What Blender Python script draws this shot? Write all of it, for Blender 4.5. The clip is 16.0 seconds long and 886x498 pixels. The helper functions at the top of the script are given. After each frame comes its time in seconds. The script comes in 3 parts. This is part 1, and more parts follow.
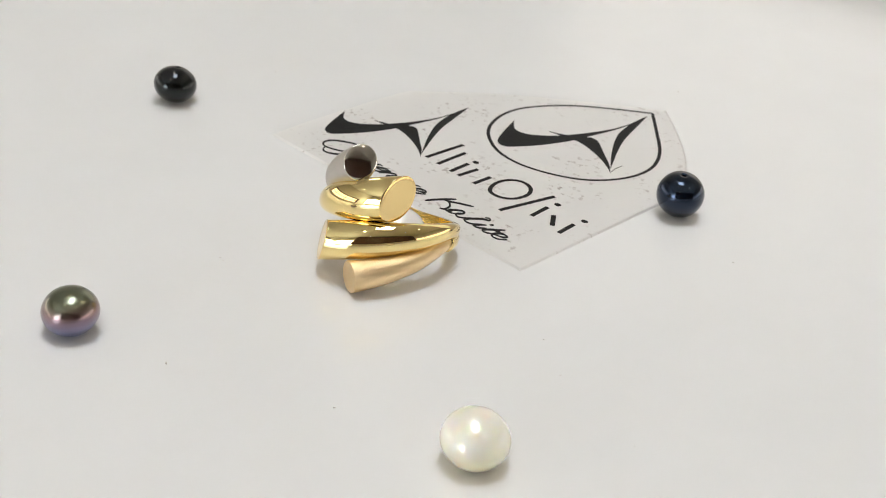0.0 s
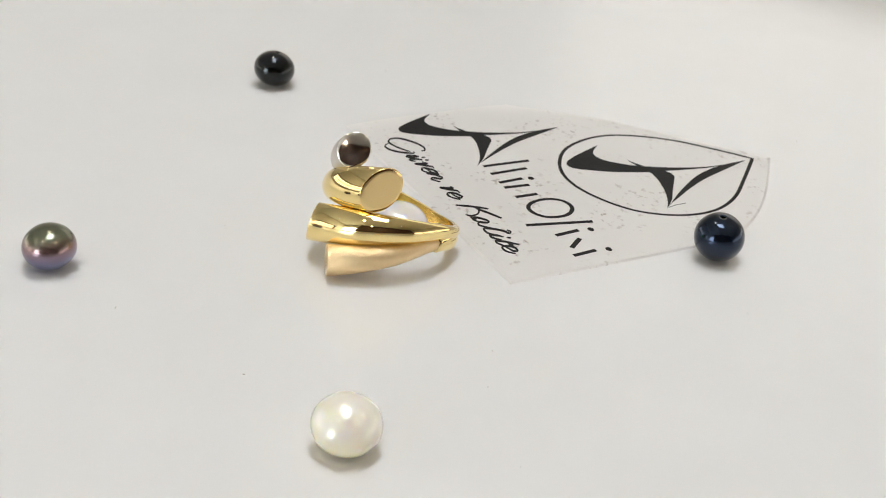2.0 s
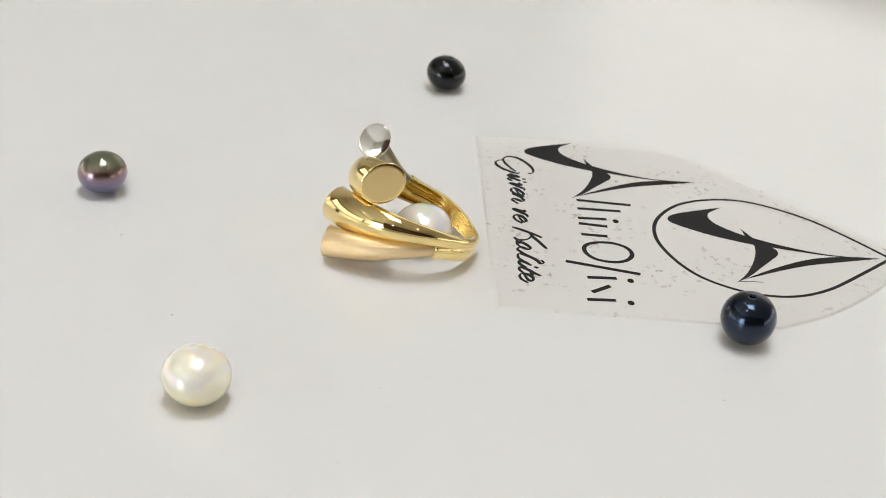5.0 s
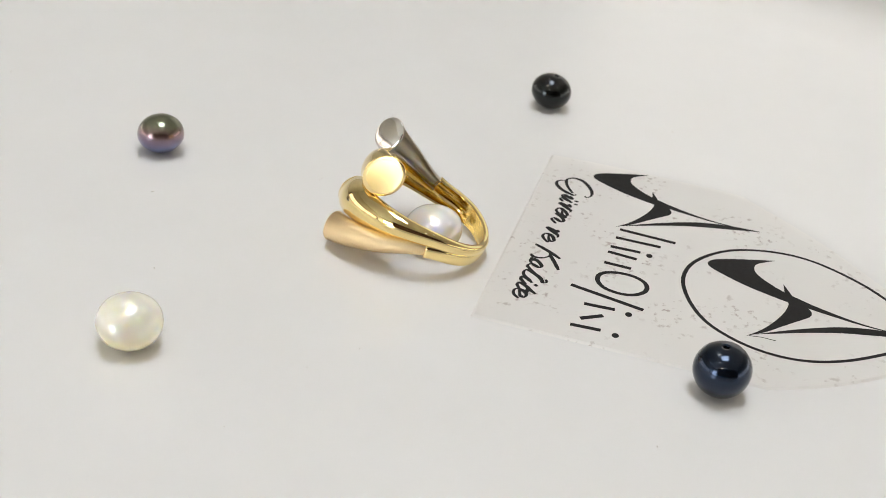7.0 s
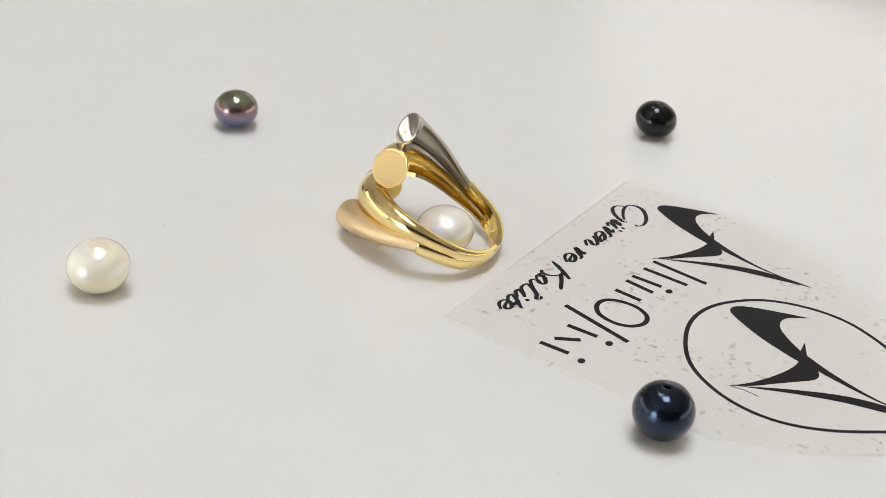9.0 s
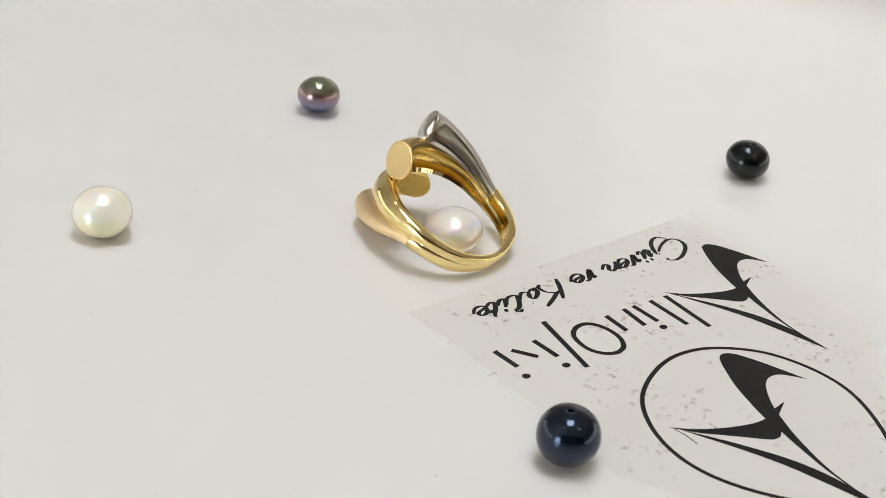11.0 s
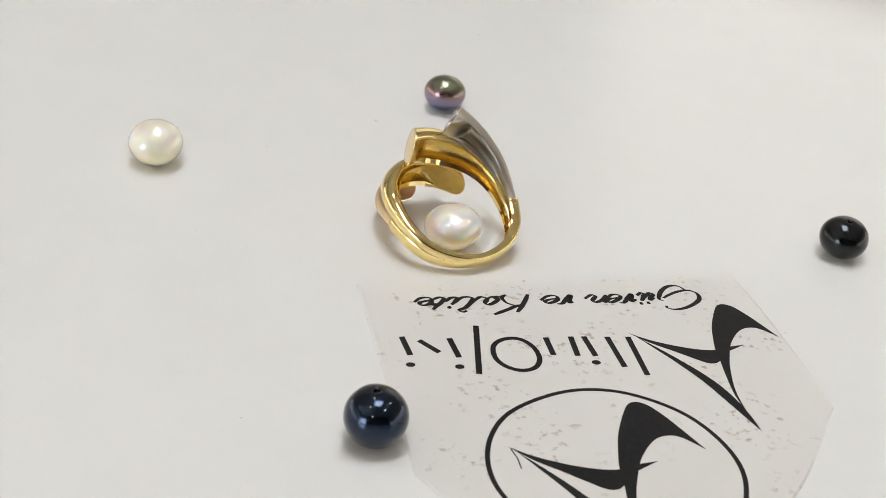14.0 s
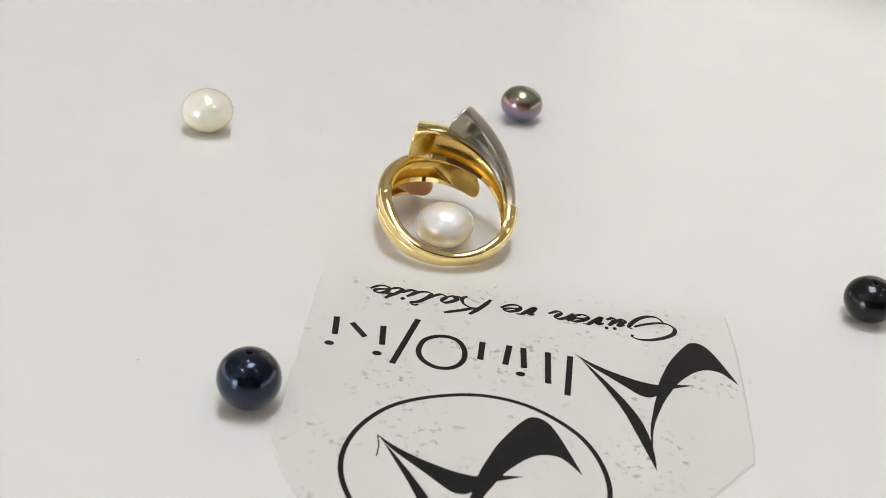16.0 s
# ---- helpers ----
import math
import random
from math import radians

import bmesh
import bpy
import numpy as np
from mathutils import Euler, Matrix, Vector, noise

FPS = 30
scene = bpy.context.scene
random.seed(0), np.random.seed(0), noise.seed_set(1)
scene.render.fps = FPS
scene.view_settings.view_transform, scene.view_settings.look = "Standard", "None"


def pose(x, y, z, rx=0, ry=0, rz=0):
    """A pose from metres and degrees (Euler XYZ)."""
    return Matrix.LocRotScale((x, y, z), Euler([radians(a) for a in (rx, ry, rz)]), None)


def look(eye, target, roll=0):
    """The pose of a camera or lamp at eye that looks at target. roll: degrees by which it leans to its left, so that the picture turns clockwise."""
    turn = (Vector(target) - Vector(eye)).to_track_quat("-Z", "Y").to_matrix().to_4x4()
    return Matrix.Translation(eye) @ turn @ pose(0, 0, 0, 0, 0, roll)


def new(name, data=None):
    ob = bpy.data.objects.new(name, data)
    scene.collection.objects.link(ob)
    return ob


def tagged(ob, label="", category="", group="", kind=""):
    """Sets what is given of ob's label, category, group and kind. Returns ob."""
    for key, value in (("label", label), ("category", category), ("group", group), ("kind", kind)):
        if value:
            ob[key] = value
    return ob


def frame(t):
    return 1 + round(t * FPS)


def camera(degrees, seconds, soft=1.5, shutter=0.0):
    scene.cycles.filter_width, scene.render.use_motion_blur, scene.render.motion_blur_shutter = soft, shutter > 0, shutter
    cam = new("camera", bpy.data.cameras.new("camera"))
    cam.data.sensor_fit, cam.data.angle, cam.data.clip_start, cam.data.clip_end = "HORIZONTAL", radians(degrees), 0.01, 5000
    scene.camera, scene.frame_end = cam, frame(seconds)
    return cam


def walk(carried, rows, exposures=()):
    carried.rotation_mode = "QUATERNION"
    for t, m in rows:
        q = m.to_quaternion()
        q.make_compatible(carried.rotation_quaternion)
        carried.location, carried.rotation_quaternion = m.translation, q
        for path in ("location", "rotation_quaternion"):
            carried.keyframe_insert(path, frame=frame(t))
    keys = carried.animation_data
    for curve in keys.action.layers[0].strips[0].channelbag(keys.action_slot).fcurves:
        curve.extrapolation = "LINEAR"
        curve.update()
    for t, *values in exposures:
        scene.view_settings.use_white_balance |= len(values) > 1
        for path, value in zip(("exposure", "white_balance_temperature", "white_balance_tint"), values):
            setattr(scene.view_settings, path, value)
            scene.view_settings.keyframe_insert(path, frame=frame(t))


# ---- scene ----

# ================= camera: held by hand in front of a turning display disc =================
U = 0.01  # lengths of the small things are written in centimetres


def held(x, y, z, yaw, pitch, roll):
    a, b = radians(yaw), radians(pitch)
    eye = Vector((x, y, z)) * U
    return look(eye, eye + Vector((-math.sin(a) * math.cos(b), math.cos(a) * math.cos(b), math.sin(b))), roll)


cam = camera(36.44, 16.0, soft=0.85)
walk(cam, [(t, held(*p)) for t, *p in [
    (0.0, 0.323, -16.995, 9.816, -0.893, -29.517, 6.188),
    (0.5, 0.256, -17.041, 9.679, -1.372, -29.163, 6.611),
    (1.0, 0.414, -17.146, 9.679, -1.627, -29.045, 6.679),
    (1.5, 0.522, -17.198, 9.833, -1.366, -29.322, 6.4),
    (2.0, 0.371, -17.117, 9.673, -0.859, -29.149, 6.413),
    (2.5, 0.231, -17.02, 9.669, -0.668, -29.391, 6.694),
    (3.0, 0.219, -17.018, 9.737, -0.608, -29.478, 6.726),
    (3.5, 0.38, -17.116, 9.778, -0.561, -29.372, 6.808),
    (4.0, 0.378, -17.163, 9.787, -0.208, -29.339, 6.733),
    (5.2, 0.385, -17.1, 9.77, 0.0, -29.42, 6.8),
    (6.5, 0.382, -17.08, 9.783, 0.085, -29.517, 6.955),
    (7.0, 0.262, -17.095, 9.791, -0.126, -29.529, 7.455),
    (7.5, 0.331, -17.014, 9.798, 0.135, -29.51, 7.12),
    (8.0, 0.284, -16.986, 9.768, 0.309, -29.586, 7.002),
    (8.5, 0.349, -16.962, 9.753, 0.402, -29.688, 7.022),
    (9.0, 0.336, -16.969, 9.75, 0.515, -29.685, 7.106),
    (10.2, 0.28, -16.955, 9.757, 0.5, -29.75, 7.1),
    (11.5, 0.235, -16.94, 9.763, 0.502, -29.85, 7.056),
    (12.0, 0.314, -16.948, 9.678, 0.757, -29.632, 7.104),
    (12.5, 0.321, -17.012, 9.71, 0.778, -29.627, 7.087),
    (13.0, 0.302, -17.076, 9.652, 0.822, -29.575, 7.173),
    (13.5, 0.368, -17.152, 9.728, 0.831, -29.723, 7.059),
    (14.0, 0.378, -17.193, 9.688, 0.832, -29.581, 6.942),
    (14.5, 0.328, -17.021, 9.586, 0.534, -29.551, 7.113),
    (15.0, 0.238, -17.045, 9.664, 0.357, -29.679, 7.202),
    (15.5, 0.273, -17.127, 9.633, 0.453, -29.509, 7.123),
    (16.0, 0.39, -17.181, 9.534, 0.521, -29.345, 7.018)]])
cam.data.dof.use_dof, cam.data.dof.focus_distance, cam.data.dof.aperture_fstop = True, 0.186, 58.0

# the disc's turn in degrees, second by second
SECONDS = [0, 1, 2, 3, 4, 6.5, 7.5, 8.5, 9, 11.5, 12.5, 13.5, 14.5, 15.5, 16]
TURNS = [14.23, 22.99, 31.69, 40.34, 48.99, 70.39, 78.96, 87.56, 91.87, 113.55, 122.3, 131.09, 139.88, 148.68, 153.1]


def turn_at(t):
    return -float(np.interp(t, SECONDS, TURNS))


# ================= light and exposure =================
scene.view_settings.exposure = 0.0
PANEL, WINDOW, SPOT, SHOWCASE = 12.1, 7.3, 232.0, 1.78
world = bpy.data.worlds.new("world")
scene.world = world
world.use_nodes = True
world.node_tree.nodes["Background"].inputs["Color"].default_value = (0.9, 0.92, 1.0, 1)
world.node_tree.nodes["Background"].inputs["Strength"].default_value = 0.2


# ================= materials =================
def material(name, colour, rough=0.5, metal=0.0, coat=0.0, coat_rough=0.05, ior=1.5, emit=0.0, vary=0.0, vary_scale=200.0,
             bump=0.0, bump_scale=2000.0, rough_vary=0.0, specular=0.5):
    m = bpy.data.materials.new(name)
    m.use_nodes = True
    nodes, links = m.node_tree.nodes, m.node_tree.links
    p = nodes["Principled BSDF"]
    p.inputs["Base Color"].default_value = (*colour, 1)
    p.inputs["Roughness"].default_value = rough
    p.inputs["Metallic"].default_value = metal
    p.inputs["IOR"].default_value = ior
    p.inputs["Specular IOR Level"].default_value = specular
    p.inputs["Coat Weight"].default_value = coat
    p.inputs["Coat Roughness"].default_value = coat_rough
    if emit:
        p.inputs["Emission Color"].default_value = (*colour, 1)
        p.inputs["Emission Strength"].default_value = emit
    co = nodes.new("ShaderNodeTexCoord")
    if vary:
        n = nodes.new("ShaderNodeTexNoise")
        n.inputs["Scale"].default_value = vary_scale
        n.inputs["Detail"].default_value = 5
        r = nodes.new("ShaderNodeValToRGB")
        r.color_ramp.elements[0].position, r.color_ramp.elements[1].position = 0.3, 0.7
        r.color_ramp.elements[0].color = (*[c * (1 - vary) for c in colour], 1)
        r.color_ramp.elements[1].color = (*[min(1, c * (1 + vary)) for c in colour], 1)
        links.new(co.outputs["Object"], n.inputs["Vector"])
        links.new(n.outputs["Fac"], r.inputs["Fac"])
        links.new(r.outputs["Color"], p.inputs["Base Color"])
    if rough_vary:
        n = nodes.new("ShaderNodeTexNoise")
        n.inputs["Scale"].default_value = vary_scale * 2.3
        n.inputs["Detail"].default_value = 4
        q = nodes.new("ShaderNodeMapRange")
        q.inputs["To Min"].default_value = max(0, rough - rough_vary)
        q.inputs["To Max"].default_value = rough + rough_vary
        links.new(co.outputs["Object"], n.inputs["Vector"])
        links.new(n.outputs["Fac"], q.inputs["Value"])
        links.new(q.outputs["Result"], p.inputs["Roughness"])
    if bump:
        n = nodes.new("ShaderNodeTexNoise")
        n.inputs["Scale"].default_value = bump_scale
        n.inputs["Detail"].default_value = 4
        b = nodes.new("ShaderNodeBump")
        b.inputs["Strength"].default_value = bump
        b.inputs["Distance"].default_value = 0.0002
        links.new(co.outputs["Object"], n.inputs["Vector"])
        links.new(n.outputs["Fac"], b.inputs["Height"])
        links.new(b.outputs["Normal"], p.inputs["Normal"])
    return m


WHITE_DISC = material("white_lacquer", (0.78, 0.78, 0.785), rough=0.16, vary=0.012, vary_scale=60, rough_vary=0.05, bump=0.02, bump_scale=400)
GOLD = material("polished_yellow_gold", (0.96, 0.765, 0.355), rough=0.05, metal=1, bump=0.03, bump_scale=420, rough_vary=0.03, vary_scale=500)
GOLD_RAW = material("unpolished_yellow_gold", (0.90, 0.655, 0.20), rough=0.22, metal=1, bump=0.25, bump_scale=3500, vary=0.06, vary_scale=900)
GOLD_CAP = material("satin_yellow_gold", (0.98, 0.745, 0.35), rough=0.16, metal=1, bump=0.004, bump_scale=300)
ROSE = material("brushed_rose_gold", (0.90, 0.685, 0.39), rough=0.28, metal=1, bump=0.5, bump_scale=8500, vary=0.03, vary_scale=600)
ROSE_RAW = material("unpolished_rose_gold", (0.78, 0.46, 0.24), rough=0.30, metal=1, bump=0.3, bump_scale=4000)
SILVER = material("brushed_white_gold", (0.60, 0.56, 0.51), rough=0.34, metal=1, bump=0.12, bump_scale=9000, vary=0.03, vary_scale=600)
SILVER_RAW = material("bright_cast_white_gold", (0.52, 0.50, 0.45), rough=0.30, metal=1, bump=0.12, bump_scale=2500)
SILVER_CAP = material("polished_white_gold", (0.74, 0.71, 0.66), rough=0.11, metal=1, bump=0.01, bump_scale=700)
FILM = material("milky_plastic_film", (0.745, 0.74, 0.725), rough=0.34, bump=0.03, bump_scale=300)


def smudged(m, clean, dirty):
    """Small grey-brown smudges, gathered in drifts, on a clean ground."""
    nodes, links = m.node_tree.nodes, m.node_tree.links
    co = nodes.new("ShaderNodeTexCoord")
    masks = []
    for scale, lo, hi, detail in ((950, .575, .68, 8), (100, .49, .61, 3)):
        n, r = nodes.new("ShaderNodeTexNoise"), nodes.new("ShaderNodeMapRange")
        n.inputs["Scale"].default_value, n.inputs["Detail"].default_value = scale, detail
        r.inputs["From Min"].default_value, r.inputs["From Max"].default_value = lo, hi
        links.new(co.outputs["Object"], n.inputs["Vector"])
        links.new(n.outputs["Fac"], r.inputs["Value"])
        masks.append(r)
    mul, mix = nodes.new("ShaderNodeMath"), nodes.new("ShaderNodeMix")
    mul.operation, mix.data_type = "MULTIPLY", "RGBA"
    links.new(masks[0].outputs["Result"], mul.inputs[0])
    links.new(masks[1].outputs["Result"], mul.inputs[1])
    links.new(mul.outputs["Value"], mix.inputs["Factor"])
    mix.inputs["A"].default_value, mix.inputs["B"].default_value = (*clean, 1), (*dirty, 1)
    links.new(mix.outputs["Result"], nodes["Principled BSDF"].inputs["Base Color"])


smudged(FILM, (0.70, 0.69, 0.68), (0.42, 0.375, 0.36))
INK = material("black_ink", (0.012, 0.012, 0.013), rough=0.5, specular=0.12, vary=0.2, vary_scale=1500)
HOLE = material("drill_hole", (0.01, 0.01, 0.01), rough=0.8, vary=0.2, vary_scale=3000)
DUST = material("grey_dust", (0.55, 0.52, 0.49), rough=0.9, vary=0.3, vary_scale=3000)


def pearl_material(name, low, mid, top, metal, rough, coat, cloud=0.25, coat_ior=1.5, coat_rough=0.06):
    """A nacre whose body colour drifts from the foot over the belly to the crown, with a cloudy edge."""
    m = material(name, mid, rough=rough, metal=metal, coat=coat, coat_rough=coat_rough)
    nodes, links = m.node_tree.nodes, m.node_tree.links
    nodes["Principled BSDF"].inputs["Coat IOR"].default_value = coat_ior
    co, sep = nodes.new("ShaderNodeTexCoord"), nodes.new("ShaderNodeSeparateXYZ")
    n, add, ramp = nodes.new("ShaderNodeTexNoise"), nodes.new("ShaderNodeMath"), nodes.new("ShaderNodeValToRGB")
    n.inputs["Scale"].default_value = 1.6
    n.inputs["Detail"].default_value = 3
    add.operation = "MULTIPLY_ADD"
    add.inputs[1].default_value = cloud
    ramp.color_ramp.elements[0].position, ramp.color_ramp.elements[1].position = 0.42, 1.0
    ramp.color_ramp.elements[0].color, ramp.color_ramp.elements[1].color = (*low, 1), (*top, 1)
    e = ramp.color_ramp.elements.new(0.80)
    e.color = (*mid, 1)
    links.new(co.outputs["Generated"], sep.inputs["Vector"])
    links.new(co.outputs["Generated"], n.inputs["Vector"])
    links.new(n.outputs["Fac"], add.inputs[0])
    links.new(sep.outputs["Z"], add.inputs[2])
    links.new(add.outputs["Value"], ramp.inputs["Fac"])
    links.new(ramp.outputs["Color"], nodes["Principled BSDF"].inputs["Base Color"])
    return m


# The feet's extra yellow stands in for warm light under the pale pearls.
PEARL_WHITE = pearl_material("white_nacre", (0.97, 0.87, 0.62), (0.985, 0.92, 0.82), (0.96, 0.90, 0.79), 0.18, 0.25, 0.9, coat_ior=1.65)
PEARL_PINK = pearl_material("pale_pink_nacre", (0.97, 0.87, 0.66), (0.98, 0.93, 0.87), (0.98, 0.94, 0.89), 0.22, 0.27, 0.9, coat_ior=1.65)
for nacre in (PEARL_WHITE, PEARL_PINK):
    shader = nacre.node_tree.nodes["Principled BSDF"]
    shader.inputs["Subsurface Weight"].default_value = 0.75
    shader.inputs["Subsurface Radius"].default_value = (1.0, 0.8, 0.5)
    shader.inputs["Subsurface Scale"].default_value = 0.005
PEARL_PURPLE = pearl_material("peacock_nacre", (0.15, 0.17, 0.33), (0.31, 0.20, 0.20), (0.20, 0.215, 0.15), 0.85, 0.23, 0.5, 0.36)
PEARL_BLUE = pearl_material("midnight_blue_nacre", (0.018, 0.027, 0.048), (0.014, 0.027, 0.056), (0.010, 0.020, 0.040), 0.85, 0.16, 0.45)
PEARL_BLACK = pearl_material("black_nacre", (0.016, 0.018, 0.018), (0.014, 0.018, 0.018), (0.013, 0.015, 0.020), 0.8, 0.19, 0.4)


# ================= building helpers =================
def finish(name, bm, mats, smooth=True):
    bmesh.ops.recalc_face_normals(bm, faces=bm.faces)
    me = bpy.data.meshes.new(name)
    bm.to_mesh(me)
    bm.free()
    for m in mats if isinstance(mats, (list, tuple)) else [mats]:
        me.materials.append(m)
    if smooth:
        me.polygons.foreach_set("use_smooth", [True] * len(me.polygons))
    return me


def part(name, bm, mats, parent, label="", smooth=True):
    ob = new(name, finish(name, bm, mats, smooth))
    ob.parent = parent
    return tagged(ob, label)


def thing(name, bm, mats, label, category, group="", kind="", smooth=True):
    return tagged(new(name, finish(name, bm, mats, smooth)), label, category, group, kind)


def box(bm, x0, y0, z0, x1, y1, z1, bevel=0.0, mat=0):
    r = bmesh.ops.create_cube(bm, size=1, matrix=Matrix.Translation(((x0 + x1) / 2, (y0 + y1) / 2, (z0 + z1) / 2)) @ Matrix.Diagonal((x1 - x0, y1 - y0, z1 - z0, 1)))
    if bevel:
        edges = list({e for v in r["verts"] for e in v.link_edges})
        bmesh.ops.bevel(bm, geom=edges, offset=bevel, segments=2, affect="EDGES", profile=0.5)


def lathe(bm, profile, count, mats=None):
    """Revolves (radius, z) rows round z; the ends at radius 0 close."""
    rings = []
    for r, z in profile:
        if r < 1e-9:
            rings.append([bm.verts.new((0, 0, z))])
        else:
            rings.append([bm.verts.new((r * math.cos(k * math.tau / count), r * math.sin(k * math.tau / count), z)) for k in range(count)])
    for i, (p, q) in enumerate(zip(rings, rings[1:])):
        for k in range(count):
            l = (k + 1) % count
            if len(p) == 1 and len(q) == 1:
                continue
            vs = [p[0], q[l], q[k]] if len(p) == 1 else [p[k], p[l], q[0]] if len(q) == 1 else [p[k], p[l], q[l], q[k]]
            f = bm.faces.new(vs)
            if mats:
                f.material_index = mats[i]


def curve_through(points, closed=True, steps=8):
    """A smooth line through a few corner points (Catmull-Rom); a point given twice stays a sharp corner."""
    out, n = [], len(points)
    pts = [Vector(p) for p in points]
    for i in range(n if closed else n - 1):
        p0, p1, p2, p3 = (pts[(i + k) % n] if closed else pts[min(max(i + k, 0), n - 1)] for k in (-1, 0, 1, 2))
        if (p1 - p2).length < 1e-9:
            continue
        for j in range(steps):
            t = j / steps
            out.append(0.5 * (2 * p1 + (p2 - p0) * t + (2 * p0 - 5 * p1 + 4 * p2 - p3) * t * t + (3 * p1 - p0 - 3 * p2 + p3) * t ** 3))
    return out


MOVING = []  # things that ride on the disc, with their resting pose in the disc's own space


def rides(ob, rest):
    MOVING.append((ob, rest))
    return ob


# ================= the room =================
RX, RY0, RY1, FLOOR, CEIL = 2.8, -2.4, 2.6, -0.95, 1.75
WALL = material("cream_wall_paint", (0.72, 0.69, 0.62), rough=0.7, vary=0.04, vary_scale=3, bump=0.05, bump_scale=150)
CEILING = material("white_ceiling_paint", (0.88, 0.87, 0.84), rough=0.8, vary=0.02, vary_scale=3, bump=0.05, bump_scale=150)
TILE = material("pale_floor_tile", (0.60, 0.57, 0.52), rough=0.3, vary=0.1, vary_scale=4)
WOOD = material("dark_brown_wood", (0.075, 0.035, 0.022), rough=0.35, vary=0.35, vary_scale=6, bump=0.1, bump_scale=60)
LAMP = material("white_light_panel", (0.90, 0.943, 1.0), emit=PANEL)
LAMP_WARM = material("warm_light_spot", (1.0, 0.85, 0.62), emit=SPOT)
SHOW = material("lit_showcase_panel", (1.0, 0.96, 0.90), emit=SHOWCASE)
PANE = material("bright_window_daylight", (0.86, 0.93, 1.0), emit=WINDOW)
METAL = material("white_lamp_metal", (0.7, 0.7, 0.7), rough=0.4, vary=0.05, vary_scale=30)


def room():
    for name, b in (("floor", (-RX, RY0, FLOOR - 0.1, RX, RY1, FLOOR)), ("ceiling", (-RX, RY0, CEIL, RX, RY1, CEIL + 0.1)),
                    ("wall_west", (-RX - 0.1, RY0, FLOOR, -RX, RY1, CEIL)), ("wall_east", (RX, RY0, FLOOR, RX + 0.1, RY1, CEIL)),
                    ("wall_south", (-RX - 0.1, RY0 - 0.1, FLOOR, RX + 0.1, RY0, CEIL)), ("wall_north", (-RX - 0.1, RY1, FLOOR, RX + 0.1, RY1 + 0.1, CEIL))):
        bm = bmesh.new()
        box(bm, *b)
        mat = {"floor": TILE, "ceiling": CEILING}.get(name, WALL)
        label = {"floor": "pale tiled shop floor", "ceiling": "white painted ceiling"}.get(name, "cream painted shop wall")
        thing(name, bm, mat, label, name.split("_")[0], kind="structure", smooth=False)


room()


def ceiling_panel(x, y, w, d, z=CEIL, name="ceiling_light"):
    ob = tagged(new(name), "square white panel lamp set under the ceiling", "ceiling light", "ceiling lights")
    ob.location = (x, y, z)
    bm = bmesh.new()
    for a in ((-w / 2 - .03, -d / 2 - .03, -.04, w / 2 + .03, -d / 2, -.002), (-w / 2 - .03, d / 2, -.04, w / 2 + .03, d / 2 + .03, -.002),
              (-w / 2 - .03, -d / 2, -.04, -w / 2, d / 2, -.002), (w / 2, -d / 2, -.04, w / 2 + .03, d / 2, -.002)):
        box(bm, *a)
    part("frame", bm, METAL, ob, "white metal frame", smooth=False)
    bm = bmesh.new()
    box(bm, -w / 2, -d / 2, -.03, w / 2, d / 2, -.004)
    part("diffuser", bm, LAMP, ob, "glowing white diffuser", smooth=False)


ceiling_panel(0.0, 0.05, 0.5, 0.75)


def ceiling_spot(x, y):
    ob = tagged(new("ceiling_spotlight"), "small round warm downlight in the ceiling", "spotlight", "ceiling spotlights")
    ob.location = (x, y, CEIL)
    bm = bmesh.new()
    lathe(bm, [(.035, -.002), (.06, -.002), (.058, -.02), (.04, -.02), (.036, -.012), (.035, -.002)], 32)
    part("trim_ring", bm, METAL, ob, "white trim ring")
    bm = bmesh.new()
    lathe(bm, [(0, -.004), (.034, -.004), (.03, -.012), (0, -.014)], 32)
    part("lens", bm, LAMP_WARM, ob, "glowing warm lens")


for sx, sy in ((-0.32, 0.69), (1.25, 0.45), (1.0, -0.68), (-0.68, -0.73), (-2.2, -0.45), (-0.53, -2.1)):
    ceiling_spot(sx, sy)


def shop_window():
    """A lit window low in the wall behind the camera, to its left."""
    ob = tagged(new("window_1"), "bright shop window with a pale frame", "window", kind="structure")
    ob.location = (-2.02, RY0 + 0.012, 0.50)
    w, h = 1.4, 0.95
    bm = bmesh.new()
    for a in ((-w / 2 - .05, 0, -h / 2 - .05, w / 2 + .05, .03, -h / 2), (-w / 2 - .05, 0, h / 2, w / 2 + .05, .03, h / 2 + .05),
              (-w / 2 - .05, 0, -h / 2, -w / 2, .03, h / 2), (w / 2, 0, -h / 2, w / 2 + .05, .03, h / 2)):
        box(bm, *a)
    part("window_frame", bm, METAL, ob, smooth=False)
    bm = bmesh.new()
    box(bm, -w / 2, 0.0, -h / 2, w / 2, .012, h / 2)
    part("pane", bm, PANE, ob, "bright window pane", smooth=False)


shop_window()


